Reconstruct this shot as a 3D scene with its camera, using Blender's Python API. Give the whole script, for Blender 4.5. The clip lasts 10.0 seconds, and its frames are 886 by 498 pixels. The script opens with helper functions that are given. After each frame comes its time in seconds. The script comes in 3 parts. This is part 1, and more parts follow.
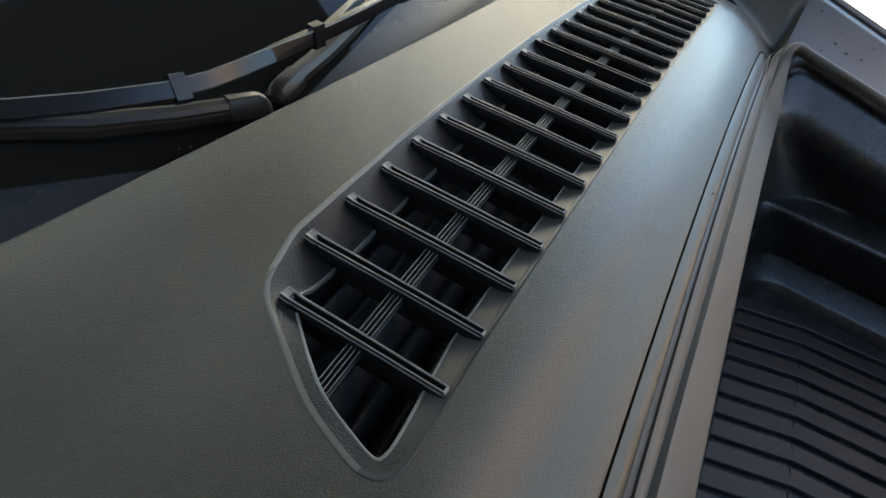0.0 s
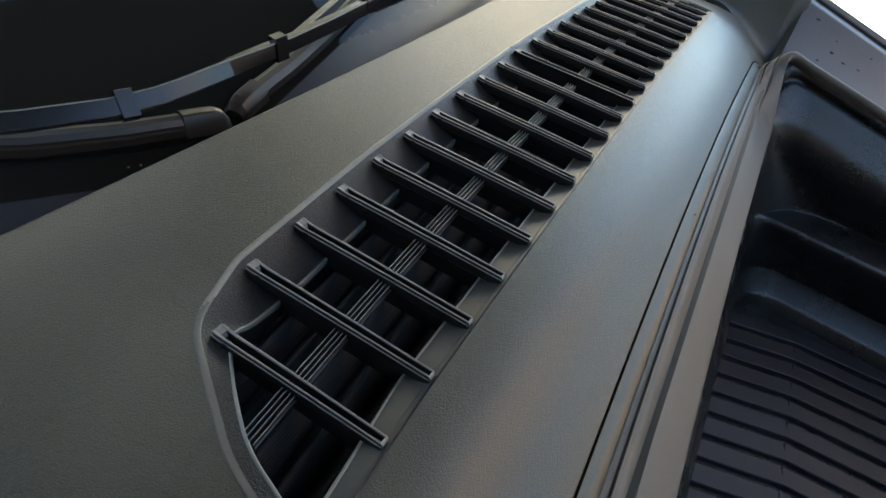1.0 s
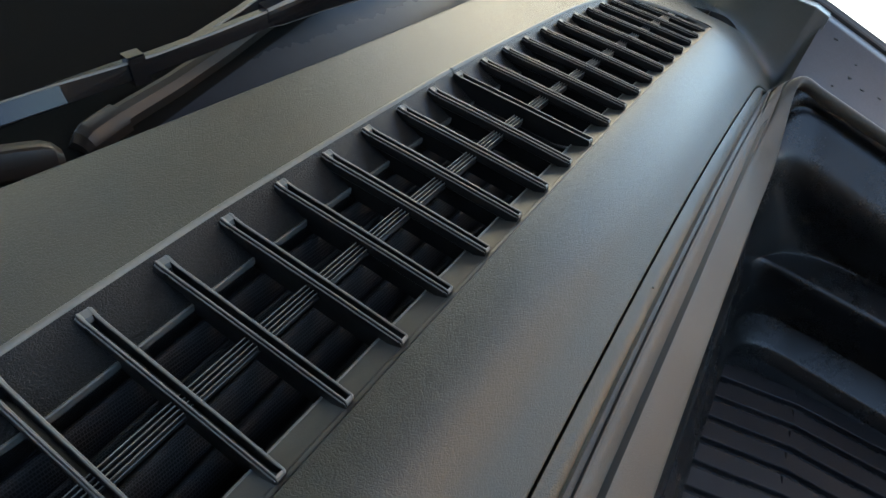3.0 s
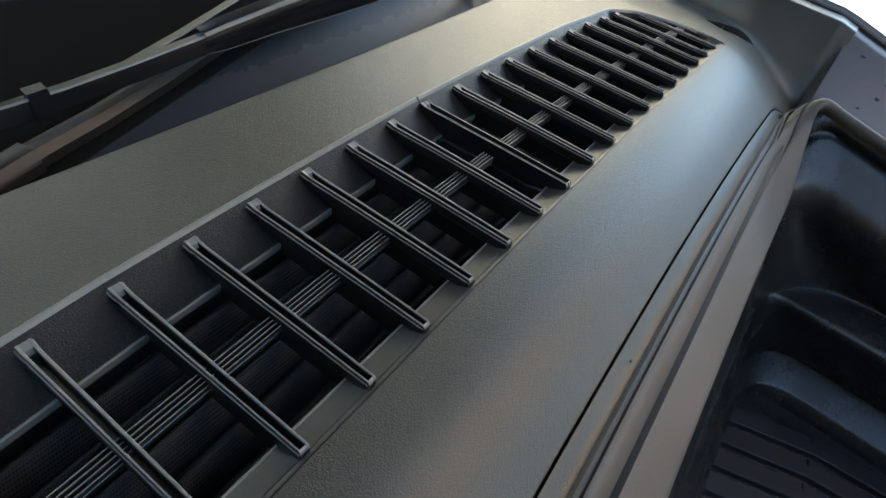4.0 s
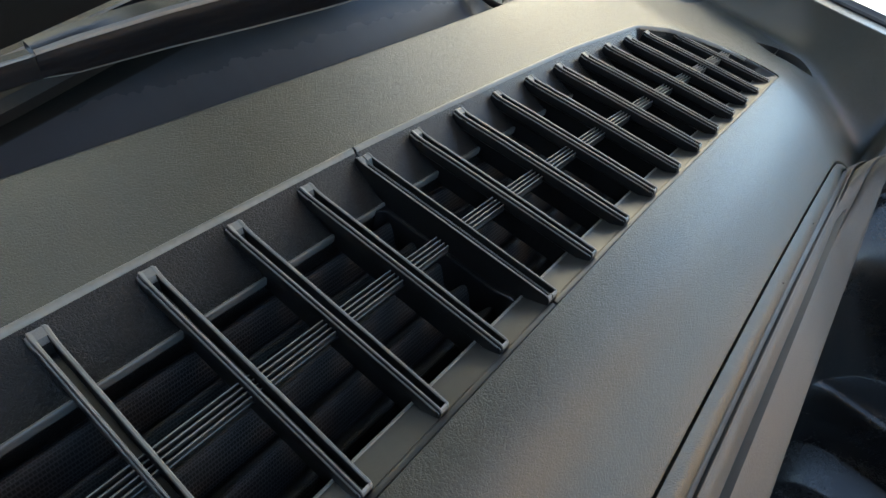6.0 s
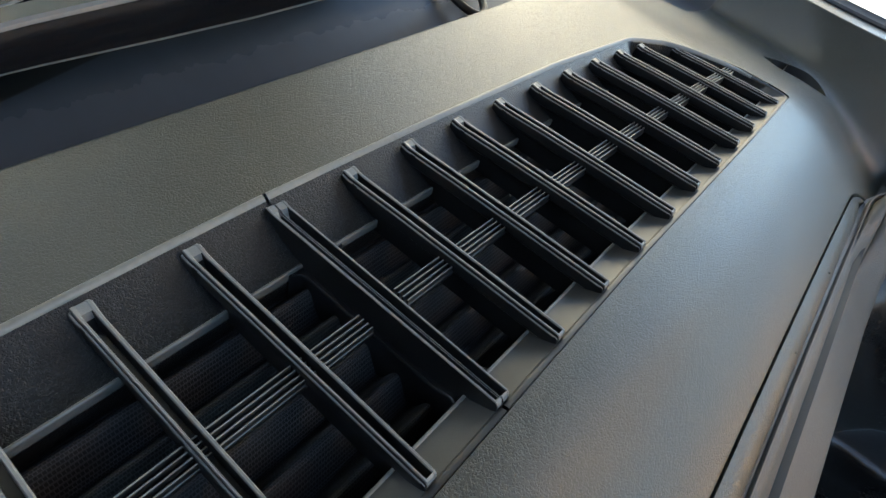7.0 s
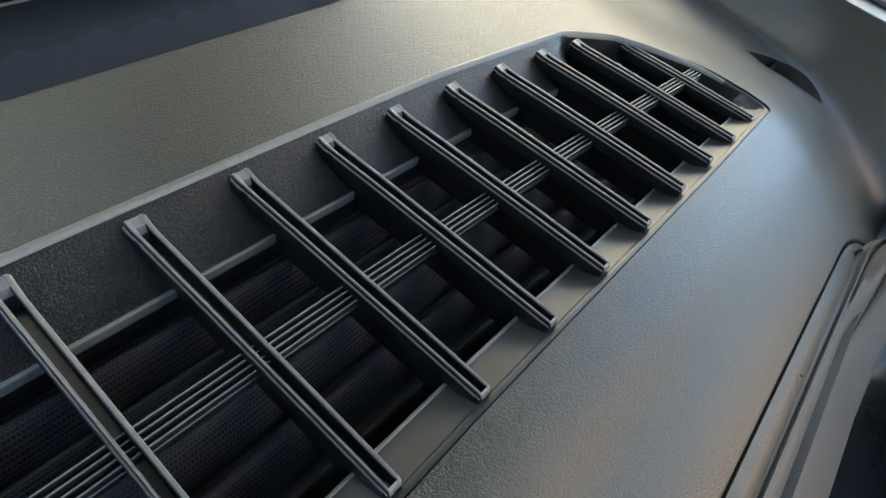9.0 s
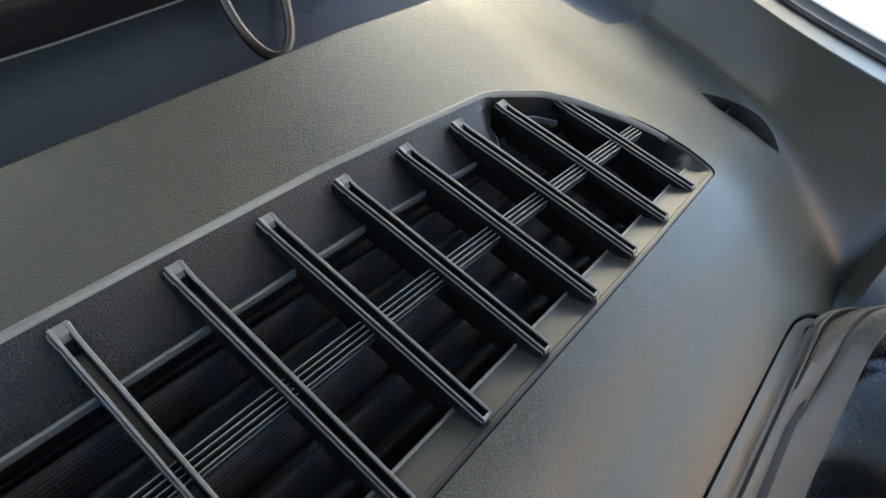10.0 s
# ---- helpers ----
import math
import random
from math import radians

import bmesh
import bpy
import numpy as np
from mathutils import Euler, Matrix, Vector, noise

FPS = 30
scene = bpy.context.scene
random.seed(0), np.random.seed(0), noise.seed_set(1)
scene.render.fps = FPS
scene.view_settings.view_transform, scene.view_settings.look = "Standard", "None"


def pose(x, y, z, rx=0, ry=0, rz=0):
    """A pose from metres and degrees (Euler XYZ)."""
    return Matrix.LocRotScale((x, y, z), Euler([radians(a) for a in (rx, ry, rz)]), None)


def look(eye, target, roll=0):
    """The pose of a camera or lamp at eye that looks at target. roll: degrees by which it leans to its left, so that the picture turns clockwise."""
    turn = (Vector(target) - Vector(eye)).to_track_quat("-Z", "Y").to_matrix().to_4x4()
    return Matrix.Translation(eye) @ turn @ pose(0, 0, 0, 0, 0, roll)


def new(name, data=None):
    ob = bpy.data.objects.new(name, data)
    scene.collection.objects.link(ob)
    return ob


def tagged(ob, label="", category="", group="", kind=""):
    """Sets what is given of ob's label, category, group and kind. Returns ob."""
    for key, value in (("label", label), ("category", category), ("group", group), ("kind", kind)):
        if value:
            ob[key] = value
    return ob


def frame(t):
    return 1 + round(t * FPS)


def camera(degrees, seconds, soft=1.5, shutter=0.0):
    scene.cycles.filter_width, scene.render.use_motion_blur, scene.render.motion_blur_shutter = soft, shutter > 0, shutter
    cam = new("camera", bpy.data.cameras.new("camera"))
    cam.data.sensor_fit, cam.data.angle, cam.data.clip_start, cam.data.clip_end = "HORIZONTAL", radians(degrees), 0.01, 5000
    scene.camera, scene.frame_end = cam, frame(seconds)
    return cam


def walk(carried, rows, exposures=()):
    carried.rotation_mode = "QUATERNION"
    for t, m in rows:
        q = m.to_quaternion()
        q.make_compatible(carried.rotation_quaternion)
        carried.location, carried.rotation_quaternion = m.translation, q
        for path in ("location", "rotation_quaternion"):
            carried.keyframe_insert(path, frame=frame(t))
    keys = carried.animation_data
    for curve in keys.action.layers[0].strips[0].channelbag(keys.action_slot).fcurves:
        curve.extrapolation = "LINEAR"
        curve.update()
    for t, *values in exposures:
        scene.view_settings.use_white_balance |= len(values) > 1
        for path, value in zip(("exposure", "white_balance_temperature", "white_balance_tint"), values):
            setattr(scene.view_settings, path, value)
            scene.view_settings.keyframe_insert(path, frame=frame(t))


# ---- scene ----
cam = camera(75.2, 10.0)
PATH = [
    (0, (-0.689, -0.047, 0.267), (0.711, 0.454, -1.07), 14.8),
    (0.5, (-0.666, -0.057, 0.273), (0.733, 0.447, -1.064), 14.9),
    (1, (-0.644, -0.06, 0.272), (0.752, 0.45, -1.066), 15.0),
    (1.5, (-0.613, -0.061, 0.268), (0.776, 0.46, -1.074), 15.2),
    (2, (-0.581, -0.068, 0.268), (0.799, 0.465, -1.078), 15.5),
    (2.5, (-0.532, -0.08, 0.267), (0.84, 0.464, -1.082), 15.6),
    (3, (-0.488, -0.086, 0.262), (0.876, 0.471, -1.09), 15.8),
    (3.2, (-0.469, -0.091, 0.266), (0.886, 0.481, -1.089), 15.6),
    (4.5, (-0.356, -0.086, 0.258), (0.957, 0.545, -1.112), 15.1),
    (5, (-0.317, -0.071, 0.248), (0.982, 0.578, -1.127), 15.4),
    (5.2, (-0.299, -0.066, 0.244), (0.989, 0.579, -1.143), 15.9),
    (6.5, (-0.191, -0.03, 0.22), (1.086, 0.624, -1.173), 17.6),
    (7, (-0.145, -0.024, 0.211), (1.132, 0.628, -1.183), 17.9),
    (7.5, (-0.086, -0.03, 0.207), (1.175, 0.614, -1.205), 18.1),
    (8, (-0.048, -0.029, 0.207), (1.199, 0.607, -1.221), 18.2),
    (8.5, (-0.023, -0.016, 0.21), (1.21, 0.614, -1.234), 18.3),
    (9, (0.035, -0.023, 0.191), (1.245, 0.595, -1.277), 18.4),
    (9.5, (0.091, -0.025, 0.206), (1.279, 0.565, -1.291), 18.8),
    (10, (0.13, -0.015, 0.225), (1.306, 0.566, -1.285), 18.3),
]
walk(cam, [(t, look(eye, target, roll)) for t, eye, target, roll in PATH],
     [(0.0, 3.10, 6700, 7.0), (5.0, 3.20, 6700, 7.0), (10.0, 3.50, 6700, 7.0)])

# ---- world, sun, exposure ----
world = bpy.data.worlds.new("sky")
scene.world = world
world.use_nodes = True
wn = world.node_tree
bg = wn.nodes["Background"]
sky = wn.nodes.new("ShaderNodeTexSky")
sky.sky_type, sky.sun_disc = "NISHITA", False
SUN_ELEVATION, SUN_AZIMUTH = 38.0, 150.0     # azimuth in degrees from +x towards +y
sky.sun_elevation, sky.sun_rotation = radians(SUN_ELEVATION), radians(90 - SUN_AZIMUTH)
sky.air_density, sky.dust_density, sky.ozone_density = 1.2, 0.3, 0.8
wn.links.new(sky.outputs[0], bg.inputs[0])
bg.inputs[1].default_value = 0.13
sun = new("sun", bpy.data.lights.new("sun", "SUN"))
sun.data.energy, sun.data.angle, sun.data.color = 4.0, radians(0.6), (1.0, 0.93, 0.78)
sun_to = Vector((math.cos(radians(SUN_ELEVATION)) * math.cos(radians(SUN_AZIMUTH)),
                 math.cos(radians(SUN_ELEVATION)) * math.sin(radians(SUN_AZIMUTH)), math.sin(radians(SUN_ELEVATION))))
sun.matrix_world = look(sun_to * 20, (0, 0, 0))


# ---- materials ----
def material(name, base, rough, metal=0.0, grain=None, fine=None, tone=0.25, spec=0.5, coat=0.0):
    """A node material: base colour with two scales of variation, roughness variation, and grain as bump.
    grain, fine: (cell size in metres, bump height in metres)."""
    m = bpy.data.materials.new(name)
    m.use_nodes = True
    n, l = m.node_tree.nodes, m.node_tree.links
    b = n["Principled BSDF"]
    b.inputs["Metallic"].default_value = metal
    b.inputs["Specular IOR Level"].default_value = spec
    b.inputs["Coat Weight"].default_value = coat
    co = n.new("ShaderNodeTexCoord").outputs["Object"]
    big = n.new("ShaderNodeTexNoise")
    big.inputs["Scale"].default_value, big.inputs["Detail"].default_value = 9.0, 5.0
    small = n.new("ShaderNodeTexNoise")
    small.inputs["Scale"].default_value, small.inputs["Detail"].default_value = 320.0, 3.0
    l.new(co, big.inputs["Vector"]), l.new(co, small.inputs["Vector"])
    mix = n.new("ShaderNodeMath")
    mix.operation = "MULTIPLY_ADD"
    l.new(small.outputs[0], mix.inputs[0])
    mix.inputs[1].default_value = 0.45
    l.new(big.outputs[0], mix.inputs[2])
    ramp = n.new("ShaderNodeMapRange")
    ramp.inputs[1].default_value, ramp.inputs[2].default_value = 0.45, 1.0
    ramp.inputs[3].default_value, ramp.inputs[4].default_value = 1 - tone, 1 + tone
    l.new(mix.outputs[0], ramp.inputs[0])
    col = n.new("ShaderNodeVectorMath")
    col.operation = "SCALE"
    col.inputs[0].default_value = base
    l.new(ramp.outputs[0], col.inputs["Scale"])
    l.new(col.outputs[0], b.inputs["Base Color"])
    rr = n.new("ShaderNodeMapRange")
    rr.inputs[1].default_value, rr.inputs[2].default_value = 0.45, 1.0
    rr.inputs[3].default_value, rr.inputs[4].default_value = rough * 0.92, rough * 1.08
    l.new(mix.outputs[0], rr.inputs[0])
    l.new(rr.outputs[0], b.inputs["Roughness"])
    normal = None
    for spec_, leather in ((grain, True), (fine, False)):
        if not spec_:
            continue
        t = n.new("ShaderNodeTexNoise")
        t.inputs["Scale"].default_value = 1 / spec_[0]
        t.inputs["Detail"].default_value = 1.0 if leather else 2.0
        l.new(co, t.inputs["Vector"])
        relief = t.outputs[0]
        if leather:
            # rounded islands parted by thin winding valleys
            t.inputs["Distortion"].default_value = 0.7
            edge = n.new("ShaderNodeMapRange")
            edge.interpolation_type = "SMOOTHSTEP"
            edge.inputs[1].default_value, edge.inputs[2].default_value = 0.38, 0.54
            l.new(relief, edge.inputs[0])
            relief = edge.outputs[0]
        bump = n.new("ShaderNodeBump")
        bump.inputs["Strength"].default_value = 1.0
        bump.inputs["Distance"].default_value = spec_[1]
        l.new(relief, bump.inputs["Height"])
        if normal:
            l.new(normal, bump.inputs["Normal"])
        normal = bump.outputs[0]
    if normal:
        l.new(normal, b.inputs["Normal"])
    return m


def screen_material(name):
    """Moulded screen: rows of small pits over a dark plastic."""
    m = material(name, (0.014, 0.014, 0.015), 0.66, spec=0.3)
    n, l = m.node_tree.nodes, m.node_tree.links
    b = n["Principled BSDF"]
    co = n.new("ShaderNodeTexCoord").outputs["Object"]
    solid = n.new("ShaderNodeTexBrick")
    solid.offset = 0.5
    for key, v in (("Scale", 1.0), ("Brick Width", 0.0016), ("Row Height", 0.0011), ("Mortar Size", 0.00022), ("Mortar Smooth", 0.5)):
        solid.inputs[key].default_value = v
    solid.inputs["Color1"].default_value = solid.inputs["Color2"].default_value = (0, 0, 0, 1)
    solid.inputs["Mortar"].default_value = (1, 1, 1, 1)
    l.new(co, solid.inputs["Vector"])
    bump = n.new("ShaderNodeBump")
    bump.inputs["Strength"].default_value, bump.inputs["Distance"].default_value = 1.0, 0.0003
    l.new(solid.outputs[0], bump.inputs["Height"])
    l.new(bump.outputs[0], b.inputs["Normal"])
    pit = n.new("ShaderNodeMix")
    pit.data_type = "RGBA"
    pit.inputs[6].default_value, pit.inputs[7].default_value = (0.0040, 0.0040, 0.0042, 1), (0.030, 0.030, 0.032, 1)
    l.new(solid.outputs[0], pit.inputs[0])
    l.new(pit.outputs[2], b.inputs["Base Color"])
    return m


def glass_material(name):
    """Dark windshield glass, clean where the wipers sweep, under a film of dust below the two lines where their blades rest."""
    m = material(name, (0.003, 0.003, 0.004), 0.05, spec=0.1)
    n, l = m.node_tree.nodes, m.node_tree.links
    b = n["Principled BSDF"]

    def math_node(kind, a, k=None, c=None):
        t = n.new("ShaderNodeMath")
        t.operation = kind
        for socket, v in zip(t.inputs, (a, k, c)):
            if v is None:
                continue
            if isinstance(v, float):
                socket.default_value = v
            else:
                l.new(v, socket)
        return t.outputs[0]

    def ranged(v, a, c, lo, hi):
        t = n.new("ShaderNodeMapRange")
        t.interpolation_type = "SMOOTHSTEP"
        for i, k in enumerate((a, c, lo, hi)):
            t.inputs[i + 1].default_value = k
        l.new(v, t.inputs[0])
        return t.outputs[0]
    co = n.new("ShaderNodeTexCoord").outputs["Object"]
    xyz = n.new("ShaderNodeSeparateXYZ")
    l.new(co, xyz.inputs[0])
    x, y = xyz.outputs["X"], xyz.outputs["Y"]
    first = math_node("MULTIPLY_ADD", x, 0.41, math_node("ADD", y, -0.1262))
    second = math_node("MULTIPLY_ADD", x, -0.21, math_node("ADD", y, -0.3518))
    unswept = ranged(math_node("MINIMUM", first, second), 0.0012, -0.0004, 0.0, 1.0)
    fade = ranged(y, 0.40, 0.31, 0.0, 1.0)
    stretch = n.new("ShaderNodeMapping")
    stretch.inputs["Scale"].default_value = (70, 14, 14)
    stretch.inputs["Rotation"].default_value = (0, 0, 0.35)
    l.new(co, stretch.inputs[0])
    streak = n.new("ShaderNodeTexNoise")
    streak.inputs["Scale"].default_value, streak.inputs["Detail"].default_value = 1.0, 6.0
    l.new(stretch.outputs[0], streak.inputs["Vector"])
    film = math_node("MULTIPLY", math_node("MULTIPLY", unswept, fade), ranged(streak.outputs[0], 0.25, 0.75, 0.88, 1.0))
    col = n.new("ShaderNodeMix")
    col.data_type = "RGBA"
    col.inputs[6].default_value, col.inputs[7].default_value = (0.0100, 0.0100, 0.0092, 1), (0.030, 0.035, 0.043, 1)
    l.new(film, col.inputs[0])
    l.new(col.outputs[2], b.inputs["Base Color"])
    l.new(ranged(film, 0.0, 1.0, 0.03, 0.30), b.inputs["Roughness"])
    l.new(ranged(film, 0.0, 1.0, 0.08, 0.16), b.inputs["Specular IOR Level"])
    return m


PANEL = material("grained_black_plastic", (0.032, 0.0316, 0.0230), 0.32, grain=(0.0011, 0.00012), fine=(0.0006, 0.00003), spec=0.48)
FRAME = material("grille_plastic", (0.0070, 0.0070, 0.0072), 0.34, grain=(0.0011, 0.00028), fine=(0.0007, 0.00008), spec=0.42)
RIM_LIT = material("lit_rim_plastic", (0.140, 0.137, 0.117), 0.40, fine=(0.0008, 0.00005), spec=0.5)
RIM_DIM = material("dim_rim_plastic", (0.062, 0.061, 0.054), 0.40, fine=(0.0008, 0.00005), spec=0.5)
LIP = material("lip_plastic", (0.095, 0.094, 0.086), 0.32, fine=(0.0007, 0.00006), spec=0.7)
# edge highlights of slats, rail and wiper arms, put in as a pale colour
HIGHLIGHT = material("highlight_plastic", (0.122, 0.122, 0.116), 0.42, fine=(0.0007, 0.00010), spec=0.6)
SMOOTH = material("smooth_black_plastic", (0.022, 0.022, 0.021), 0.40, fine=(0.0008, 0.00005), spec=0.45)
SLAT = material("slat_plastic", (0.0090, 0.0090, 0.0095), 0.36, fine=(0.0008, 0.00007), spec=0.30)
RAIL = material("rail_plastic", (0.012, 0.012, 0.012), 0.36, fine=(0.0008, 0.00007), spec=0.5)
SCREEN = screen_material("screen_plastic")
RUBBER = material("seal_rubber", (0.078, 0.068, 0.056), 0.50, grain=(0.0016, 0.00010), fine=(0.0008, 0.00008), spec=0.4)
TUB = material("tub_plastic", (0.010, 0.0098, 0.0098), 0.27, grain=(0.0012, 0.0001), fine=(0.0009, 0.00004), spec=0.46)
TUB_LIT = material("lit_tub_plastic", (0.015, 0.015, 0.017), 0.45, grain=(0.0012, 0.0001), fine=(0.0009, 0.00006), spec=0.28)
APRON = material("apron_plastic", (0.045, 0.048, 0.055), 0.45, fine=(0.0012, 0.00008))
GLASS = glass_material("dark_windshield_glass")
ARM = material("satin_black_paint", (0.008, 0.008, 0.009), 0.20, fine=(0.001, 0.00002), spec=0.42)
BLADE = material("wiper_rubber", (0.018, 0.0138, 0.0112), 0.36, fine=(0.0015, 0.00004), spec=0.30)
BLOCKER = material("dark_blocker", (0.020, 0.026, 0.034), 0.9, fine=(0.003, 0.0003), spec=0.1)
PAINT = material("body_paint", (0.42, 0.40, 0.36), 0.30, coat=0.5, tone=0.03)
GROUND = material("pale_concrete", (0.50, 0.42, 0.30), 0.85, grain=(0.02, 0.002), fine=(0.004, 0.001))
# colours of the added unseen walls, chosen for their reflections in the plastic
BLUE_REFLECT = material("blue_reflector", (0.13, 0.23, 0.36), 0.9, grain=(0.02, 0.002), fine=(0.005, 0.001))
CREAM = material("cream_reflector", (0.78, 0.73, 0.60), 0.9, grain=(0.02, 0.002), fine=(0.005, 0.001))
OLIVE = material("olive_reflector", (0.80, 0.75, 0.56), 0.9, grain=(0.02, 0.002), fine=(0.005, 0.001))
BROWN = material("dark_brown_reflector", (0.36, 0.26, 0.18), 0.9, grain=(0.02, 0.002), fine=(0.005, 0.001))
BROWN_REFLECT = material("brown_reflector", (0.66, 0.45, 0.30), 0.9, grain=(0.02, 0.002), fine=(0.005, 0.001))
FLAKE = material("dried_crumb", (0.13, 0.12, 0.10), 0.8, fine=(0.0008, 0.0002), spec=0.1)
DARK = material("underbody_black", (0.020, 0.020, 0.020), 0.6)


# ---- mesh helpers ----
def loft(rows, closed=False, cap=False, bm=None):
    """A skin over rows of points, all rows of one length. closed: each row is a ring; cap: fill the first and last ring."""
    bm = bm or bmesh.new()
    vs = [[bm.verts.new(p) for p in row] for row in rows]
    for a, b in zip(vs, vs[1:]):
        k = len(a)
        for i in range(k if closed else k - 1):
            j = (i + 1) % k
            bm.faces.new((a[i], a[j], b[j], b[i]))
    if cap:
        bm.faces.new(list(reversed(vs[0])))
        bm.faces.new(vs[-1])
    return bm


def part(name, bm, mat, parent=None, label="", smooth=35.0):
    bmesh.ops.recalc_face_normals(bm, faces=bm.faces)
    me = bpy.data.meshes.new(name)
    bm.to_mesh(me)
    bm.free()
    me.materials.append(mat)
    me.shade_smooth()
    if smooth:
        me.set_sharp_from_angle(angle=radians(smooth))
    ob = new(name, me)
    if parent:
        ob.parent = parent
    if label:
        tagged(ob, label)
    return ob


def thing(name, label, category, kind="", group="", place=(0, 0, 0)):
    ob = new(name)
    ob.empty_display_size = 0.02
    ob.location = place
    return tagged(ob, label, category, group, kind)


def sweep(section, path, ups=None):
    """Rings of a closed section of (side, up) pairs, carried along a path of points."""
    rows = []
    for i, p in enumerate(path):
        a, b = Vector(path[max(i - 1, 0)]), Vector(path[min(i + 1, len(path) - 1)])
        t = (b - a).normalized()
        up = Vector(ups[i]) if ups else Vector((0, 0, 1))
        side = up.cross(t).normalized()
        up = t.cross(side)
        sec = section(i / (len(path) - 1)) if callable(section) else section
        rows.append([Vector(p) + side * s + up * u for s, u in sec])
    return rows


def smoothstep(a, b, x):
    x = min(max((x - a) / (b - a), 0), 1)
    return x * x * (3 - 2 * x)


def fillet(corners, steps=10):
    """A closed polygon with rounded corners, from (x, y, radius)."""
    out, k = [], len(corners)
    for i, (x, y, r) in enumerate(corners):
        p, a, b = Vector((x, y)), Vector(corners[i - 1][:2]), Vector(corners[(i + 1) % k][:2])
        da, db = (a - p).normalized(), (b - p).normalized()
        cut = r / math.tan(da.angle(db) / 2)
        s, e = p + da * cut, p + db * cut
        for j in range(steps + 1):
            t = j / steps
            out.append((1 - t) ** 2 * s + 2 * t * (1 - t) * p + t * t * e)
    return out


def resample(points, step):
    """Points at even steps along a closed polygon."""
    out = []
    for a, b in zip(points, points[1:] + points[:1]):
        n = max(1, round((b - a).length / step))
        out += [a + (b - a) * (i / n) for i in range(n)]
    return out


# ---- the cowl panel: one curved sheet with the grille's opening ----
def crown(x):
    return -0.053 * x * x


def wall_foot(y):
    return 0.721 + 0.46 * (y - 0.05) - 0.16 * math.sqrt((y - 0.05) ** 2 + 0.0012)


def wall_top(y):
    """x and z of the side wall's upper edge."""
    x = 0.735 + 0.10 * y if y > -0.13 else 0.722
    d = x - wall_foot(y) - 0.03
    return wall_foot(y) + 0.03 + 0.5 * (d + math.sqrt(d * d + 0.0004)), 0.020 + 0.25 * min(0, y + 0.13)


def edge_back(x):
    if x > 0.68:
        return 0.1616 - 0.18 * (x - 0.68)
    if x > 0.64:
        return 0.2540 - 2.31 * (x - 0.64)
    return 0.2325 + 0.088 * x * x - 0.06 * max(0, x - 0.4)


def edge_front(x):
    y = -0.100 - 0.042 * x * x
    if x > 0.475:
        y -= 0.042 * smoothstep(0.475, 0.60, x) ** 1.4
    return max(y, -0.157)


SLOT_A, SLOT_B = Vector((0.646, -0.038)), Vector((0.657, 0.047))


def slot_warp(u, y):
    """Place and depth for column u (measured from the scoop's chord): the columns close up on the scoop's two edges."""
    d = SLOT_B - SLOT_A
    t = (y - SLOT_A.y) / d.y
    belly = math.sin(math.pi * min(max(t, 0), 1))
    front, back = -0.019 * belly - 0.0002, 0.027 * belly ** 0.75 + 0.0002
    marks = [(-0.06, -0.06), (-0.004, front), (0.020, back), (0.0212, back + 0.0002), (0.0224, back + 0.0012), (0.09, 0.09)]
    off = next(pa + (pb - pa) * (u - ua) / (ub - ua) for (ua, pa), (ub, pb) in zip(marks, marks[1:]) if u <= ub + 1e-9)
    lean = d.x * min(max(t, -0.5), 1.5) * smoothstep(-0.06, -0.03, u) * smoothstep(0.08, 0.045, u)
    deep = 0.0
    if -0.004 < u < 0.0206:
        deep = 0.024 * ((u + 0.004) / 0.024) ** 2.8 * min(1, belly * 1.8)
    return SLOT_A.x + lean + off, deep


def height(x, y):
    """The cowl's surface."""
    z = crown(x)
    if y >= 0.07:
        z += 0.010 * smoothstep(0.13, 0.26, y)
    else:
        s = max(0.0, (0.005 - y) / 0.105)
        z -= 0.002 * smoothstep(0.07, 0, y) + 0.037 * min(s, 1.4) ** 1.9
    z -= 0.010 * smoothstep(0.50, 0.63, x)
    foot, (top, ztop) = wall_foot(y), wall_top(y)
    q = (x - foot) / (top - foot)
    if q > -1.2:
        f = min(0.5 * (q + math.sqrt(q * q + 0.05)), 1.03)
        z += (ztop - z) * min(f, 1.0) * smoothstep(-1.2, -0.7, q)
    return z


HOLE = resample(fillet([(-0.573, -0.0090, 0.024), (-0.46, -0.0055, 0.2), (0.14, -0.0045, 0.4), (0.42, -0.0085, 0.3), (0.541, -0.0085, 0.012), (0.547, 0.018, 0.02), (0.5435, 0.047, 0.04), (0.532, 0.0715, 0.05), (0.513, 0.102, 0.05), (0.494, 0.127, 0.03), (0.452, 0.1505, 0.06), (0.30, 0.1582, 0.4), (0.0, 0.1602, 0.4),
                        (-0.30, 0.1556, 0.4), (-0.452, 0.1492, 0.045), (-0.505, 0.132, 0.05), (-0.553, 0.056, 0.12)], 10), 0.005)


def hole_span(x):
    ys = []
    for a, b in zip(HOLE, HOLE[1:] + HOLE[:1]):
        if (a.x - x) * (b.x - x) <= 0 and a.x != b.x:
            ys.append(a.y + (b.y - a.y) * (x - a.x) / (b.x - a.x))
    return (min(ys), max(ys)) if len(ys) > 1 else None


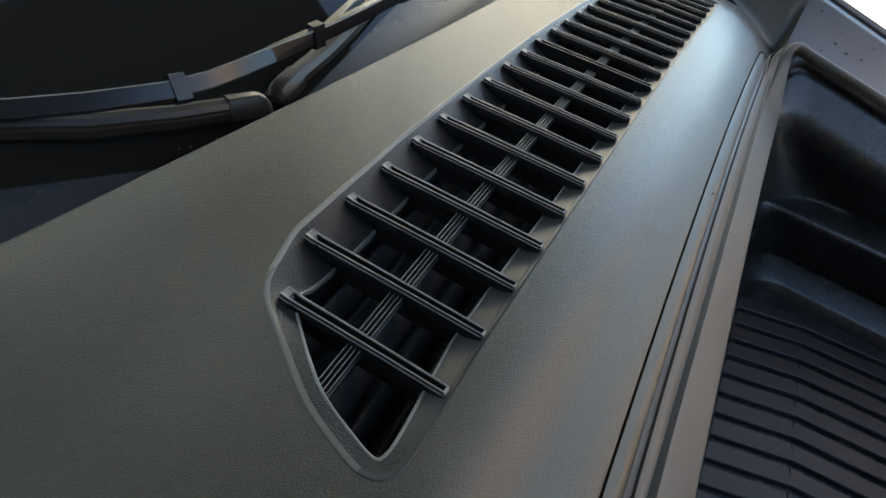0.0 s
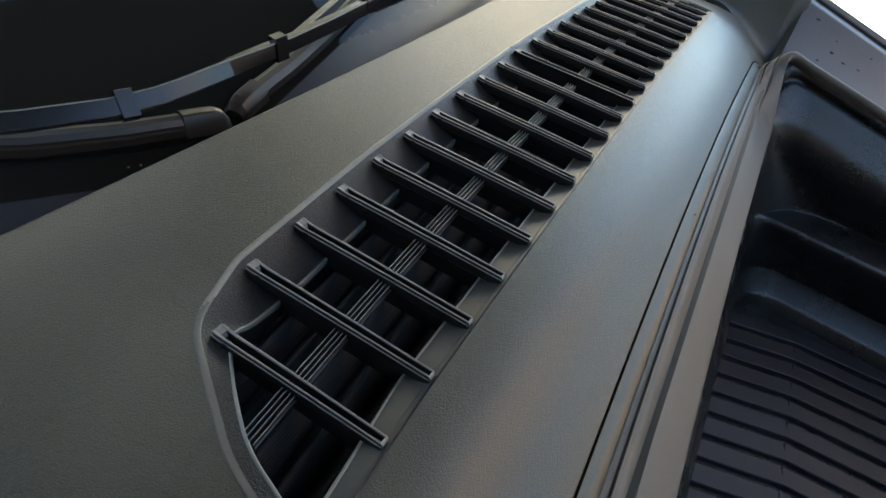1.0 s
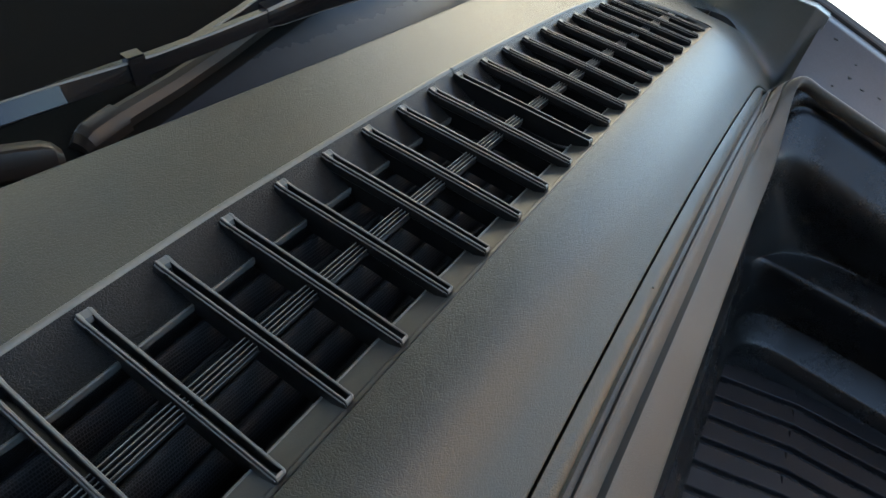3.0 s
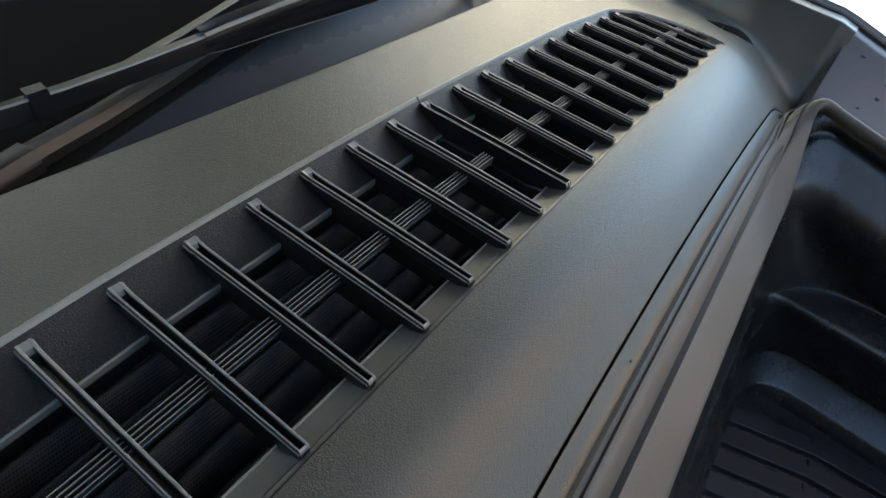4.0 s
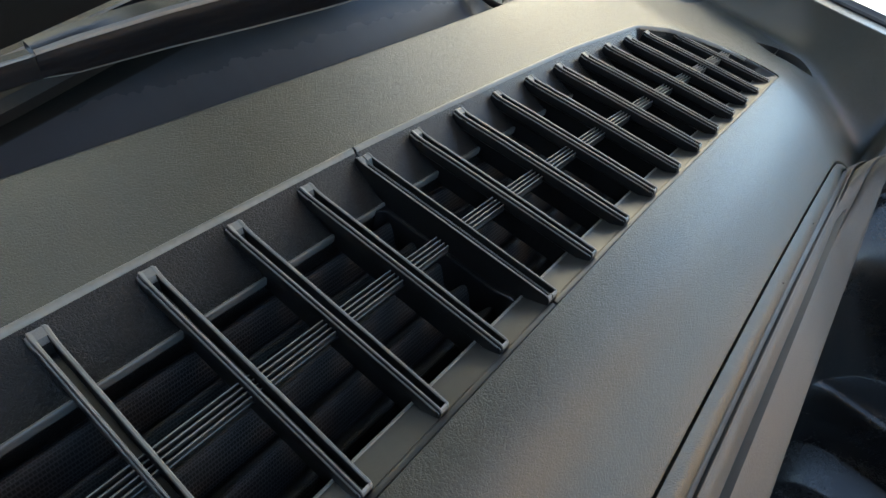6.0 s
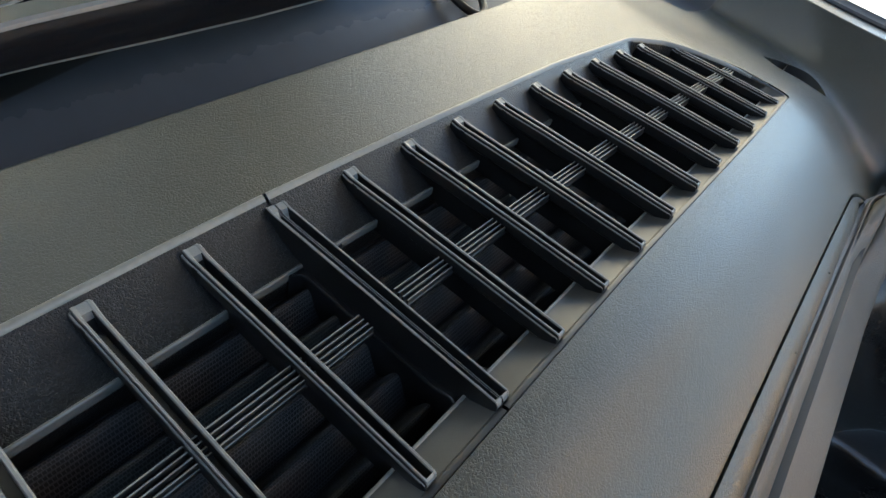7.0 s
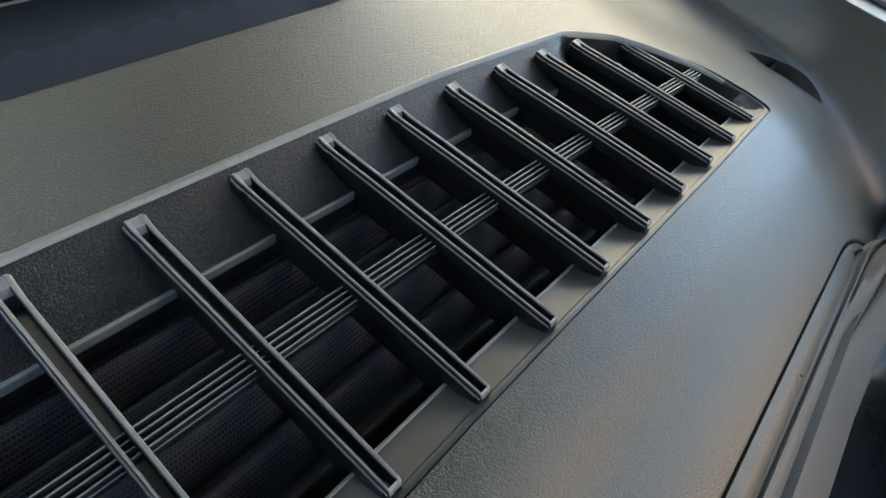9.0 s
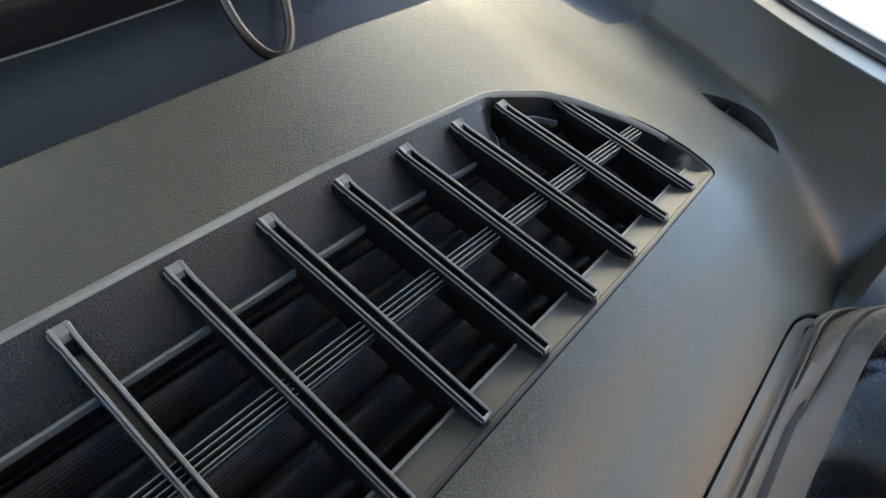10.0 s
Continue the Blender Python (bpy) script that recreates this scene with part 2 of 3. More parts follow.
def cowl_panel():
    lo, hi = min(p.x for p in HOLE), max(p.x for p in HOLE)
    xs = [-1.05 + 0.03 * i for i in range(15)]
    xs += [lo + (hi - lo) * (0.55 * (1 - math.cos(math.pi * i / 200)) / 2 + 0.45 * i / 200) for i in range(201)]
    xs = [x for x in xs if x < lo - 0.012] + [lo - 0.006] + [x for x in xs if x >= lo]
    xs += [hi + 0.004 + 0.004 * i for i in range(12)]
    us = [-0.06 + 0.007 * i for i in range(8)] + [-0.004 + 0.0012 * i for i in range(21)] + [0.0212, 0.0224, 0.024, 0.026] + [0.028 + 0.003 * i for i in range(11)] + [0.060 + 0.0015 * i for i in range(20)]
    near_x = [x for x in xs if x < SLOT_A.x - 0.0601]
    xs = near_x + [SLOT_A.x + u for u in us] + [SLOT_A.x + 0.09 + 0.0015 * i for i in range(45)]
    xs = sorted(xs)
    rows = []
    n = 90
    for x in xs:
        span = hole_span(min(max(x, lo + 1e-5), hi - 1e-5))
        mid = 0.5 * (span[0] + span[1])
        yl, yu = span if lo < x < hi else (mid, mid)
        f, b = edge_front(x), edge_back(x)
        low = [f + (yl - f) * i / n for i in range(n + 1)]
        high = [yu + (b - yu) * i / n for i in range(n + 1)]
        zf, zb = height(x, f), height(x, b)
        front = [(x, f + 0.004, zf - 0.020), (x, f + 0.0015, zf - 0.012), (x, f - 0.0004, zf - 0.003), (x, f - 0.0002, zf - 0.0012)]
        back = [(x, b + 0.0012, zb - 0.0006), (x, b + 0.002, zb - 0.002), (x, b + 0.0018, zb - 0.005), (x, b - 0.004, zb - 0.006), (x, b - 0.012, zb - 0.03)]
        def skin(y):
            u = x - SLOT_A.x
            px, deep = slot_warp(u, y) if -0.0599 < u < 0.0899 else (x, 0.0)
            return px, y, height(px, y) - deep
        down = [(x, yl, height(x, yl) - 0.0012), (x, yl, height(x, yl) - 0.006)] if lo < x < hi else [(x, yl, height(x, yl))] * 2
        rows.append((front + [skin(y) for y in low] + down, [skin(y) for y in high] + back))
    bm = loft([r[0] for r in rows])
    loft([r[1] for r in rows], bm=bm)
    bmesh.ops.remove_doubles(bm, verts=bm.verts, dist=0.000002)
    ob = part("panel", bm, PANEL, cowl, smooth=60)
    # the scoop's inner dark is put in as black on its far wall
    ob.data.materials.append(DARK)
    for face in ob.data.polygons:
        c = face.center
        if 0.64 < c.x < 0.69 and -0.04 < c.y < 0.05 and c.z < height(c.x, c.y) - 0.0085 and c.z > height(c.x, c.y) - 0.026:
            face.material_index = 1


cowl = thing("cowl", "black grained plastic cowl below the windshield", "cowl")
cowl_panel()


def corner_filler():
    """The lower piece behind the panel's cut corner."""
    rows = [[(x, y, min(height(x, min(y, 0.16)), 0.012) - 0.007) for y in (0.085, 0.12, 0.15, 0.18, 0.21, 0.26, 0.30)] for x in [0.640 + 0.01 * i for i in range(18)]]
    part("corner_filler", loft(rows), APRON, cowl, "lower dull plastic piece behind the cut corner", smooth=50)


corner_filler()


# ---- the grille, in two halves that meet at x = 0 ----
PITCH = 0.05


def ring(inset, drop, xlo, xhi):
    """The opening's outline, moved in by inset(p) and dropped, kept between two x."""
    k, out = len(HOLE), []
    for i, p in enumerate(HOLE):
        t = (HOLE[(i + 1) % k] - HOLE[i - 1]).normalized()
        q = p + Vector((-t.y, t.x)) * inset(p)
        out.append((min(max(q.x, xlo), xhi), q.y, height(p.x, p.y) - drop(p)))
    return out


def nearness(p):
    """One round the near end, where the surround is a flat band above a steep wall."""
    return smoothstep(-0.440, -0.550, p.x)


def farness(p):
    """One round the far end, where the surround is a steep wall right under the rim."""
    return smoothstep(0.425, 0.458, p.x) * smoothstep(0.004, 0.03, p.y)


def slope_width(p):
    n, f = nearness(p), farness(p)
    return 0.0018 + (0.0138 + 0.0184 * backness(p)) * (1 - n) * (1 - f) + 0.0068 * n + 0.0006 * f


def slope_drop(p):
    n, f = nearness(p), farness(p)
    return (0.0068 + 0.0112 * backness(p)) * (1 - n) * (1 - f) + 0.0010 * n + 0.0200 * f


def backness(p):
    return smoothstep(0.03, 0.11, p.y)


def grille_half(sign):
    lo, hi = (-1, -0.0009) if sign < 0 else (0.0009, 1)
    g = thing("cowl_grille", "black plastic air intake grille set into the cowl panel" if sign < 0 else
              "black plastic air intake grille with curved far end", "grille", group="cowl grille halves")
    bead = [(-0.0004, 0.0030, 0.0030), (-0.0002, 0.0003, 0.0008), (0.0002, -0.0004, 0.0012), (0.0007, -0.0008, 0.0012), (0.0013, -0.0009, 0.0012), (0.0020, -0.0008, 0.0013), (0.0027, -0.0004, 0.0014), (0.0034, 0.0002, 0.0017), (0.0042, 0.0012, 0.0022), (0.0046, 0.0030, 0.0036)]
    flat = [0.0030, 0.0002, -0.0003, -0.0004, -0.0004, -0.0003, -0.0002, -0.0001, 0.0, 0.0030]
    rim = [ring(lambda p, a=a: max(a, 0.0006 * (1 - backness(p)) * (1 - nearness(p))) if a < 0.001 else a, lambda p, d=d, e=e, k=k: (e + (d - e) * backness(p)) * (1 - nearness(p)) + k * nearness(p), lo, hi) for (a, d, e), k in zip(bead, flat)]
    rings = []
    top = lambda p: (0.0021 - 0.0008 * backness(p)) * (1 - nearness(p)) + 0.0001 * nearness(p)
    for f in (-0.05, 0.0, 0.2, 0.4, 0.6, 0.8, 0.94, 1.0):
        rings.append(ring(lambda p, f=f: 0.0042 + max(f, 0) * slope_width(p),
                          lambda p, f=f: top(p) + slope_drop(p) * min(max(f, 0), 0.93) ** 0.9 - (0.0005 if f > 0.93 else 0) * (1 - nearness(p)) + (0.003 if f < 0 else 0), lo, hi))
    rings.append(ring(lambda p: 0.0046 + slope_width(p), lambda p: top(p) + slope_drop(p) + 0.0006, lo, hi))
    rings.append(ring(lambda p: 0.0042 + slope_width(p), lambda p: top(p) + slope_drop(p) + 0.0030, lo, hi))
    rings.append(ring(lambda p: 0.0040 + slope_width(p) * 0.8, lambda p: 0.060, lo, hi))
    keep = [i for i, p in enumerate(HOLE) if (p.x < 0.012 if sign < 0 else p.x > -0.012)]
    start = next(i for n, i in enumerate(keep) if keep[n - 1] != (i - 1) % len(HOLE))
    order = [(start + n) % len(HOLE) for n in range(len(keep))]
    bm = loft([[r[i] for i in order] for r in rings])
    surround = part("frame", bm, FRAME, g, "grained surround that slopes into the opening", smooth=50)
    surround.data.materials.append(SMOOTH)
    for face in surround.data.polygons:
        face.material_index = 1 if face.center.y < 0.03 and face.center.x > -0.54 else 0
    lip = part("rim", loft([[r[i] for i in order] for r in rim]), RIM_LIT, g, "smooth raised rim", smooth=60)
    # one rim in three tones: the light's fall round it is put into colour
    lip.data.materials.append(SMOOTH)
    lip.data.materials.append(RIM_DIM)
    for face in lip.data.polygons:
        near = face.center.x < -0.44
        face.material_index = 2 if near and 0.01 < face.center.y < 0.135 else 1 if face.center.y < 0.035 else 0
    # the rounded lip round the opening
    edge = [(-0.0016, 0.0008), (-0.0013, -0.0004), (-0.0007, -0.0009), (-0.0001, -0.0009), (0.0005, -0.0004), (0.0007, 0.0006), (0.0007, 0.0045)]
    bm = loft([[r[i] for i in order] for r in [ring(lambda p, a=a: 0.0042 + slope_width(p) + a, lambda p, d=d: top(p) + slope_drop(p) * 0.937 + d * (1 - 0.6 * nearness(p)), lo, hi) for a, d in edge]])
    # the lip's edge highlight is put into its pale colour
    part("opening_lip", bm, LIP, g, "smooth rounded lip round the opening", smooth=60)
    # the web beside the joint
    base, outer = (-0.0085, -0.001) if sign < 0 else (0.0165, 0.001)
    prof = []
    for i in range(81):
        y = 0.0135 + 0.1085 * i / 80
        knots = [(0.004, -0.0085), (0.012, -0.0120), (0.03, -0.0170), (0.1195, -0.0180), (0.122, -0.0170), (0.137, -0.0095), (0.1535, -0.0010)]
        z = next(za + (zb - za) * (y - ya) / (yb - ya) for (ya, za), (yb, zb) in zip(knots, knots[1:]) if y <= yb + 1e-9)
        r = 0.006
        d = max(0.0, y - (0.1200 - r), 0.0145 + r - y)
        bow = r - math.sqrt(max(r * r - min(d, r) ** 2, 0))
        prof.append((base + sign * bow, y, z))
    bm = loft([[(x - sign * 0.0004, y, z - 0.035) for x, y, z in prof], [(x, y, z - 0.0016) for x, y, z in prof],
               [(x - sign * 0.0003, y, z - 0.0004) for x, y, z in prof], [(x - sign * 0.0010, y, z + 0.0002) for x, y, z in prof],
               [(x - sign * 0.0022, y, z - 0.0004) for x, y, z in prof], [(outer, y, z - 0.0004) for x, y, z in prof]])
    part("end_web", bm, SLAT, g, smooth=50)
    return g


def slat_mesh(length, width=0.0090, depth=0.026):
    """A slat along y: a channelled bar on a thin web, its back end closed by a bevelled hood. Top at z = 0."""
    h = width / 2
    sec = [(-0.0015, -depth), (-0.0015, -0.0115), (-h + 0.0010, -0.0108), (-h + 0.0001, -0.0098), (-h, -0.0030), (-h + 0.0003, -0.0024), (-h + 0.0008, -0.0022), (-h + 0.0009, -0.0024), (-h + 0.0010, -0.0007), (-h + 0.0014, 0.0),
           (-h + 0.0022, 0.0), (-h + 0.0027, -0.0007), (-h + 0.0029, -0.0090), (h - 0.0024, -0.0090), (h - 0.0021, -0.0007), (h - 0.0016, 0.0),
           (h - 0.0006, 0.0), (h, -0.0008), (h, -0.0098), (h - 0.0010, -0.0108), (0.0015, -0.0115), (0.0015, -depth)]
    # along the slat: y, change in height, how far the channel is filled, width
    stations = [(0.0, -0.0024, 1, 0.70), (0.0008, -0.0006, 1, 0.77), (0.0018, 0.0, 1, 0.80), (0.0026, 0.0, 0.1, 0.80), (length * 0.35, 0.0004, 0, 0.88), (length * 0.7, 0.0004, 0, 0.96), (length - 0.0135, 0.0, 0, 1),
                (length - 0.0100, 0.0001, 0.0, 1.03), (length - 0.0080, 0.0002, 0.6, 1.06), (length - 0.0068, 0.0002, 1, 1.08), (length - 0.0026, 0.0011, 1, 1.12), (length - 0.0012, 0.0006, 1, 1.02), (length - 0.0003, -0.0012, 1, 0.80), (length, -0.0032, 1, 0.74)]
    rows = []
    for y, dz, fill, w in stations:
        row = []
        for i, (x, z) in enumerate(sec):
            if 11 <= i <= 14:
                z = z * (1 - fill) - 0.0003 * fill
            row.append((x * w if abs(x) > 0.002 else x, y, z + dz if z > -0.011 else z))
        rows.append(row)
    return loft(rows, closed=True, cap=True)


def slat_ends(k):
    x = (k - 10) * PITCH
    yf, yb = -0.0005 - 0.013 * x * x, 0.1515 - 0.060 * x * x
    if k in (0, 20):
        yb = 0.118
    return x, yf, yb


def highlight_tops(ob):
    """The narrow upper faces of a slat take their highlight as a paler colour."""
    ob.data.materials.append(HIGHLIGHT)
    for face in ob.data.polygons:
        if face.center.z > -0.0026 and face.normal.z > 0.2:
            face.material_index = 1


def add_slats(g, ks):
    for k in ks:
        x, yf, yb = slat_ends(k)
        s = part("slat", slat_mesh(yb - yf), SLAT, g, smooth=28)
        highlight_tops(s)
        s.location = (x + 0.0014, yf, crown(x) + 0.0012 - 0.0045 * smoothstep(0.36, 0.5, x))


near_grille, far_grille = grille_half(-1), grille_half(1)
add_slats(near_grille, range(0, 10))
add_slats(far_grille, range(11, 21))


def joint_slat(g, sign):
    """Half of the double slat at the joint: one full lip outside, a low one along the joint."""
    x, yf, yb = slat_ends(10)
    if sign < 0:
        sec = [(-0.0062, -0.026), (-0.0062, -0.0005), (-0.0058, 0.0), (-0.0050, 0.0), (-0.0047, -0.0004), (-0.0045, -0.0034), (-0.0016, -0.0034), (-0.0012, -0.0016), (-0.0007, -0.0014), (-0.0004, -0.0018), (-0.0004, -0.026)]
        low, lift = (4, 8), 0.0012
    else:
        sec = [(0.0004, -0.026), (0.0004, -0.0018), (0.0007, -0.0014), (0.0012, -0.0016), (0.0015, -0.0062), (0.0054, -0.0062), (0.0057, -0.0004), (0.0060, 0.0), (0.0070, 0.0), (0.0074, -0.0005), (0.0074, -0.026)]
        low, lift = (2, 6), 0.0006
    n = yb - yf + 0.001
    rows = []
    for y, dz, fill, w in ((0, -0.0026, 1, 0.8), (0.0010, -0.0006, 1, 0.86), (0.0020, 0, 1, 0.88), (0.0030, 0, 0, 0.88), (n * 0.5, 0.0003, 0, 0.95), (n - 0.009, 0, 0, 1), (n - 0.0065, 0.0002, 1, 1), (n - 0.0026, 0.0010, 1, 1), (n - 0.0010, -0.0002, 1, 0.92), (n, -0.0036, 1, 0.8)):
        rows.append([(px * w * 0.85 if abs(px) > 0.001 else px, yf + y, lift + dz + (pz * (1 - fill) - 0.0004 * fill if low[0] <= i <= low[1] else pz)) for i, (px, pz) in enumerate(sec)])
    highlight_tops(part("joint_slat", loft(rows, closed=True, cap=True), SLAT, g, "half of the double slat at the joint", smooth=28))


joint_slat(near_grille, -1)
joint_slat(far_grille, 1)


def rail(g, xa, xb):
    """The rail with four raised ribs that ties the slats together."""
    n = 24
    sec = [(-0.0050, -0.0075), (-0.0056, -0.0034)]
    for c in (-0.0045, -0.0015, 0.0015, 0.0045):
        sec += [(c - 0.0007, -0.0030), (c - 0.0005, -0.0003), (c - 0.0003, 0.0), (c + 0.0003, 0.0), (c + 0.0005, -0.0003), (c + 0.0007, -0.0030)]
    sec += [(0.0056, -0.0034), (0.0050, -0.0075)]
    path = []
    for i in range(n + 1):
        x = xa + (xb - xa) * i / n
        path.append((x, 0.0705 - 0.046 * x * x, crown(x) - 0.0053))
    ob = part("rail", loft(sweep(sec, path), closed=True, cap=True), RAIL, g, "ribbed rail under the slats", smooth=30)
    # the rib tops get their highlight as a paler colour
    ob.data.materials.append(HIGHLIGHT)
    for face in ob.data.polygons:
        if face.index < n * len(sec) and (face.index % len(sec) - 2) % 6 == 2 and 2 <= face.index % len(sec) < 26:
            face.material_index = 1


rail(near_grille, -0.537, -0.012)
rail(far_grille, 0.012, 0.530)


def screen(g, xa, xb):
    """The corrugated screen below the slats."""
    rows = []
    nx, ny = 40, 140
    for i in range(nx + 1):
        x = xa + (xb - xa) * i / nx
        row = []
        for j in range(ny + 1):
            y = -0.004 + 0.150 * j / ny
            row.append((x, y - 0.05 * x * x, crown(x) - 0.036 + 0.0078 * math.sin(2 * math.pi * y / 0.0215) + 0.004 * (y - 0.06) / 0.07))
        rows.append(row)
    part("screen", loft(rows), SCREEN, g, "corrugated fine mesh screen", smooth=80)


screen(near_grille, -0.565, -0.002)
screen(far_grille, 0.002, 0.54)


# ---- front trim, seal and luggage tub ----
def front_edge_path(off, drop, far=-0.95):
    """A line parallel to the cowl's front edge that turns forward at both sides."""
    pts = []
    r, cx = 0.055, 0.574
    xs = [-cx + r + (2 * (cx - r)) * i / 40 for i in range(41)]
    for x in xs:
        pts.append((x, -0.121 - 0.036 * x * x - off, crown(x) - 0.050 - drop))
    yc = pts[-1][1] - r
    corner = []
    for i in range(1, 13):
        a = math.pi / 2 * (1 - i / 12)
        corner.append((cx - r + r * math.cos(a), yc + r * math.sin(a)))
    y = corner[-1][1]
    while y > far:
        y -= 0.02
        corner.append((cx - 0.02 * ((y - yc) / 0.6) ** 2, y))
    end = [(x - off * smoothstep(yc + r, yc, yy), yy, crown(cx - r) - 0.050 - drop + 0.20 * min(0, yy - yc - r * 0.6)) for x, yy in corner]
    left = [(-x, yy, z) for x, yy, z in reversed(end)]
    return left + pts + end


def front_trim():
    rows = []
    for x in [-1.0 + 0.02 * i for i in range(79)]:
        f = edge_front(x)
        z = height(x, f)
        if x > 0.545:
            break
        g = -0.121 - 0.036 * x * x
        b = min(g, f - 0.006)
        rows.append([(x, f + 0.001, z - 0.016), (x, f - 0.0014, z - 0.010), (x, f - 0.0016, z - 0.0030), (x, f - 0.0024, z - 0.0021),
                     (x, f - 0.008, z - 0.0045), (x, b + 0.005, z - 0.0095), (x, b + 0.0035, z - 0.012), (x, b + 0.002, z - 0.020), (x, b - 0.002, z - 0.034), (x, b - 0.006, z - 0.060)])
    part("front_trim", loft(rows), PANEL, cowl, "trim strip beside the rubber seal", smooth=50)


front_trim()


def trim_specks():
    """Grains of sand on the trim strip."""
    for x, y, z, r in ((-0.090, -0.1120, -0.0455, 0.0011), (0.330, -0.1165, -0.0545, 0.0009), (0.21, -0.1140, -0.0480, 0.0007)):
        bm = bmesh.new()
        bmesh.ops.create_icosphere(bm, subdivisions=1, radius=r)
        part("sand_grain", bm, FLAKE, cowl, "pale grain of sand").location = (x, y, height(x, edge_front(x)) - 0.0052)


trim_specks()


def seal():
    """A rubber seal: a broad face that falls into the tub along the cowl, a raised bead along the two sides."""
    s = thing("trunk_seal", "grey-black rubber seal falling into the front trunk", "rubber seal")
    path = front_edge_path(0.0, 0.0)

    def morph(broad, bead):
        def section(f):
            x, y, _ = path[round(f * (len(path) - 1))]
            m = smoothstep(0.568, 0.44, abs(x)) * smoothstep(-0.19, -0.15, y)
            return [(p[0] * m + q[0] * (1 - m), p[1] * m + q[1] * (1 - m)) for p, q in zip(broad, bead)]
        return section
    lip = morph([(0.0060, -0.040), (0.0040, -0.0200), (-0.0030, -0.0208), (-0.0048, -0.0212), (-0.0054, -0.0198), (-0.0064, -0.0192), (-0.0074, -0.0198), (-0.0080, -0.0216), (-0.0084, -0.040)],
                [(0.0036, -0.016), (0.0030, -0.0070), (0.0010, -0.0060), (0.0008, -0.0010), (0.0004, 0.0002), (-0.0004, 0.0006), (-0.0012, 0.0), (-0.0016, -0.0014), (-0.0018, -0.016)])
    part("lip", loft(sweep(lip, path), closed=True, cap=True), RUBBER, s, "narrow outer lip", smooth=60)
    face = morph([(-0.0080, -0.0240), (-0.0105, -0.0246), (-0.0160, -0.0304), (-0.0220, -0.0386), (-0.0264, -0.0462), (-0.0284, -0.0494), (-0.0288, -0.0506), (-0.0292, -0.0500), (-0.0310, -0.0508), (-0.0360, -0.0545),
                  (-0.0460, -0.0632), (-0.0600, -0.0760), (-0.0650, -0.0806), (-0.0676, -0.0840), (-0.0684, -0.0885), (-0.0670, -0.1000), (-0.0500, -0.0850), (-0.0260, -0.0600), (-0.0100, -0.0440)],
                 [(-0.0040, -0.0020), (-0.0053, 0.0070), (-0.0079, 0.0150), (-0.0106, 0.0202), (-0.0117, 0.0208), (-0.0119, 0.0206), (-0.0122, 0.0202), (-0.0125, 0.0206), (-0.0143, 0.0242), (-0.0167, 0.0270),
                  (-0.0199, 0.0286), (-0.0235, 0.0280), (-0.0259, 0.0256), (-0.0271, 0.0215), (-0.0265, 0.0165), (-0.0225, 0.0110), (-0.0180, 0.0060), (-0.0120, 0.0000), (-0.0075, -0.0040)])
    part("inner_face", loft(sweep(face, path), closed=True, cap=True), RUBBER, s, "broad creased face", smooth=38)
    return s


seal()


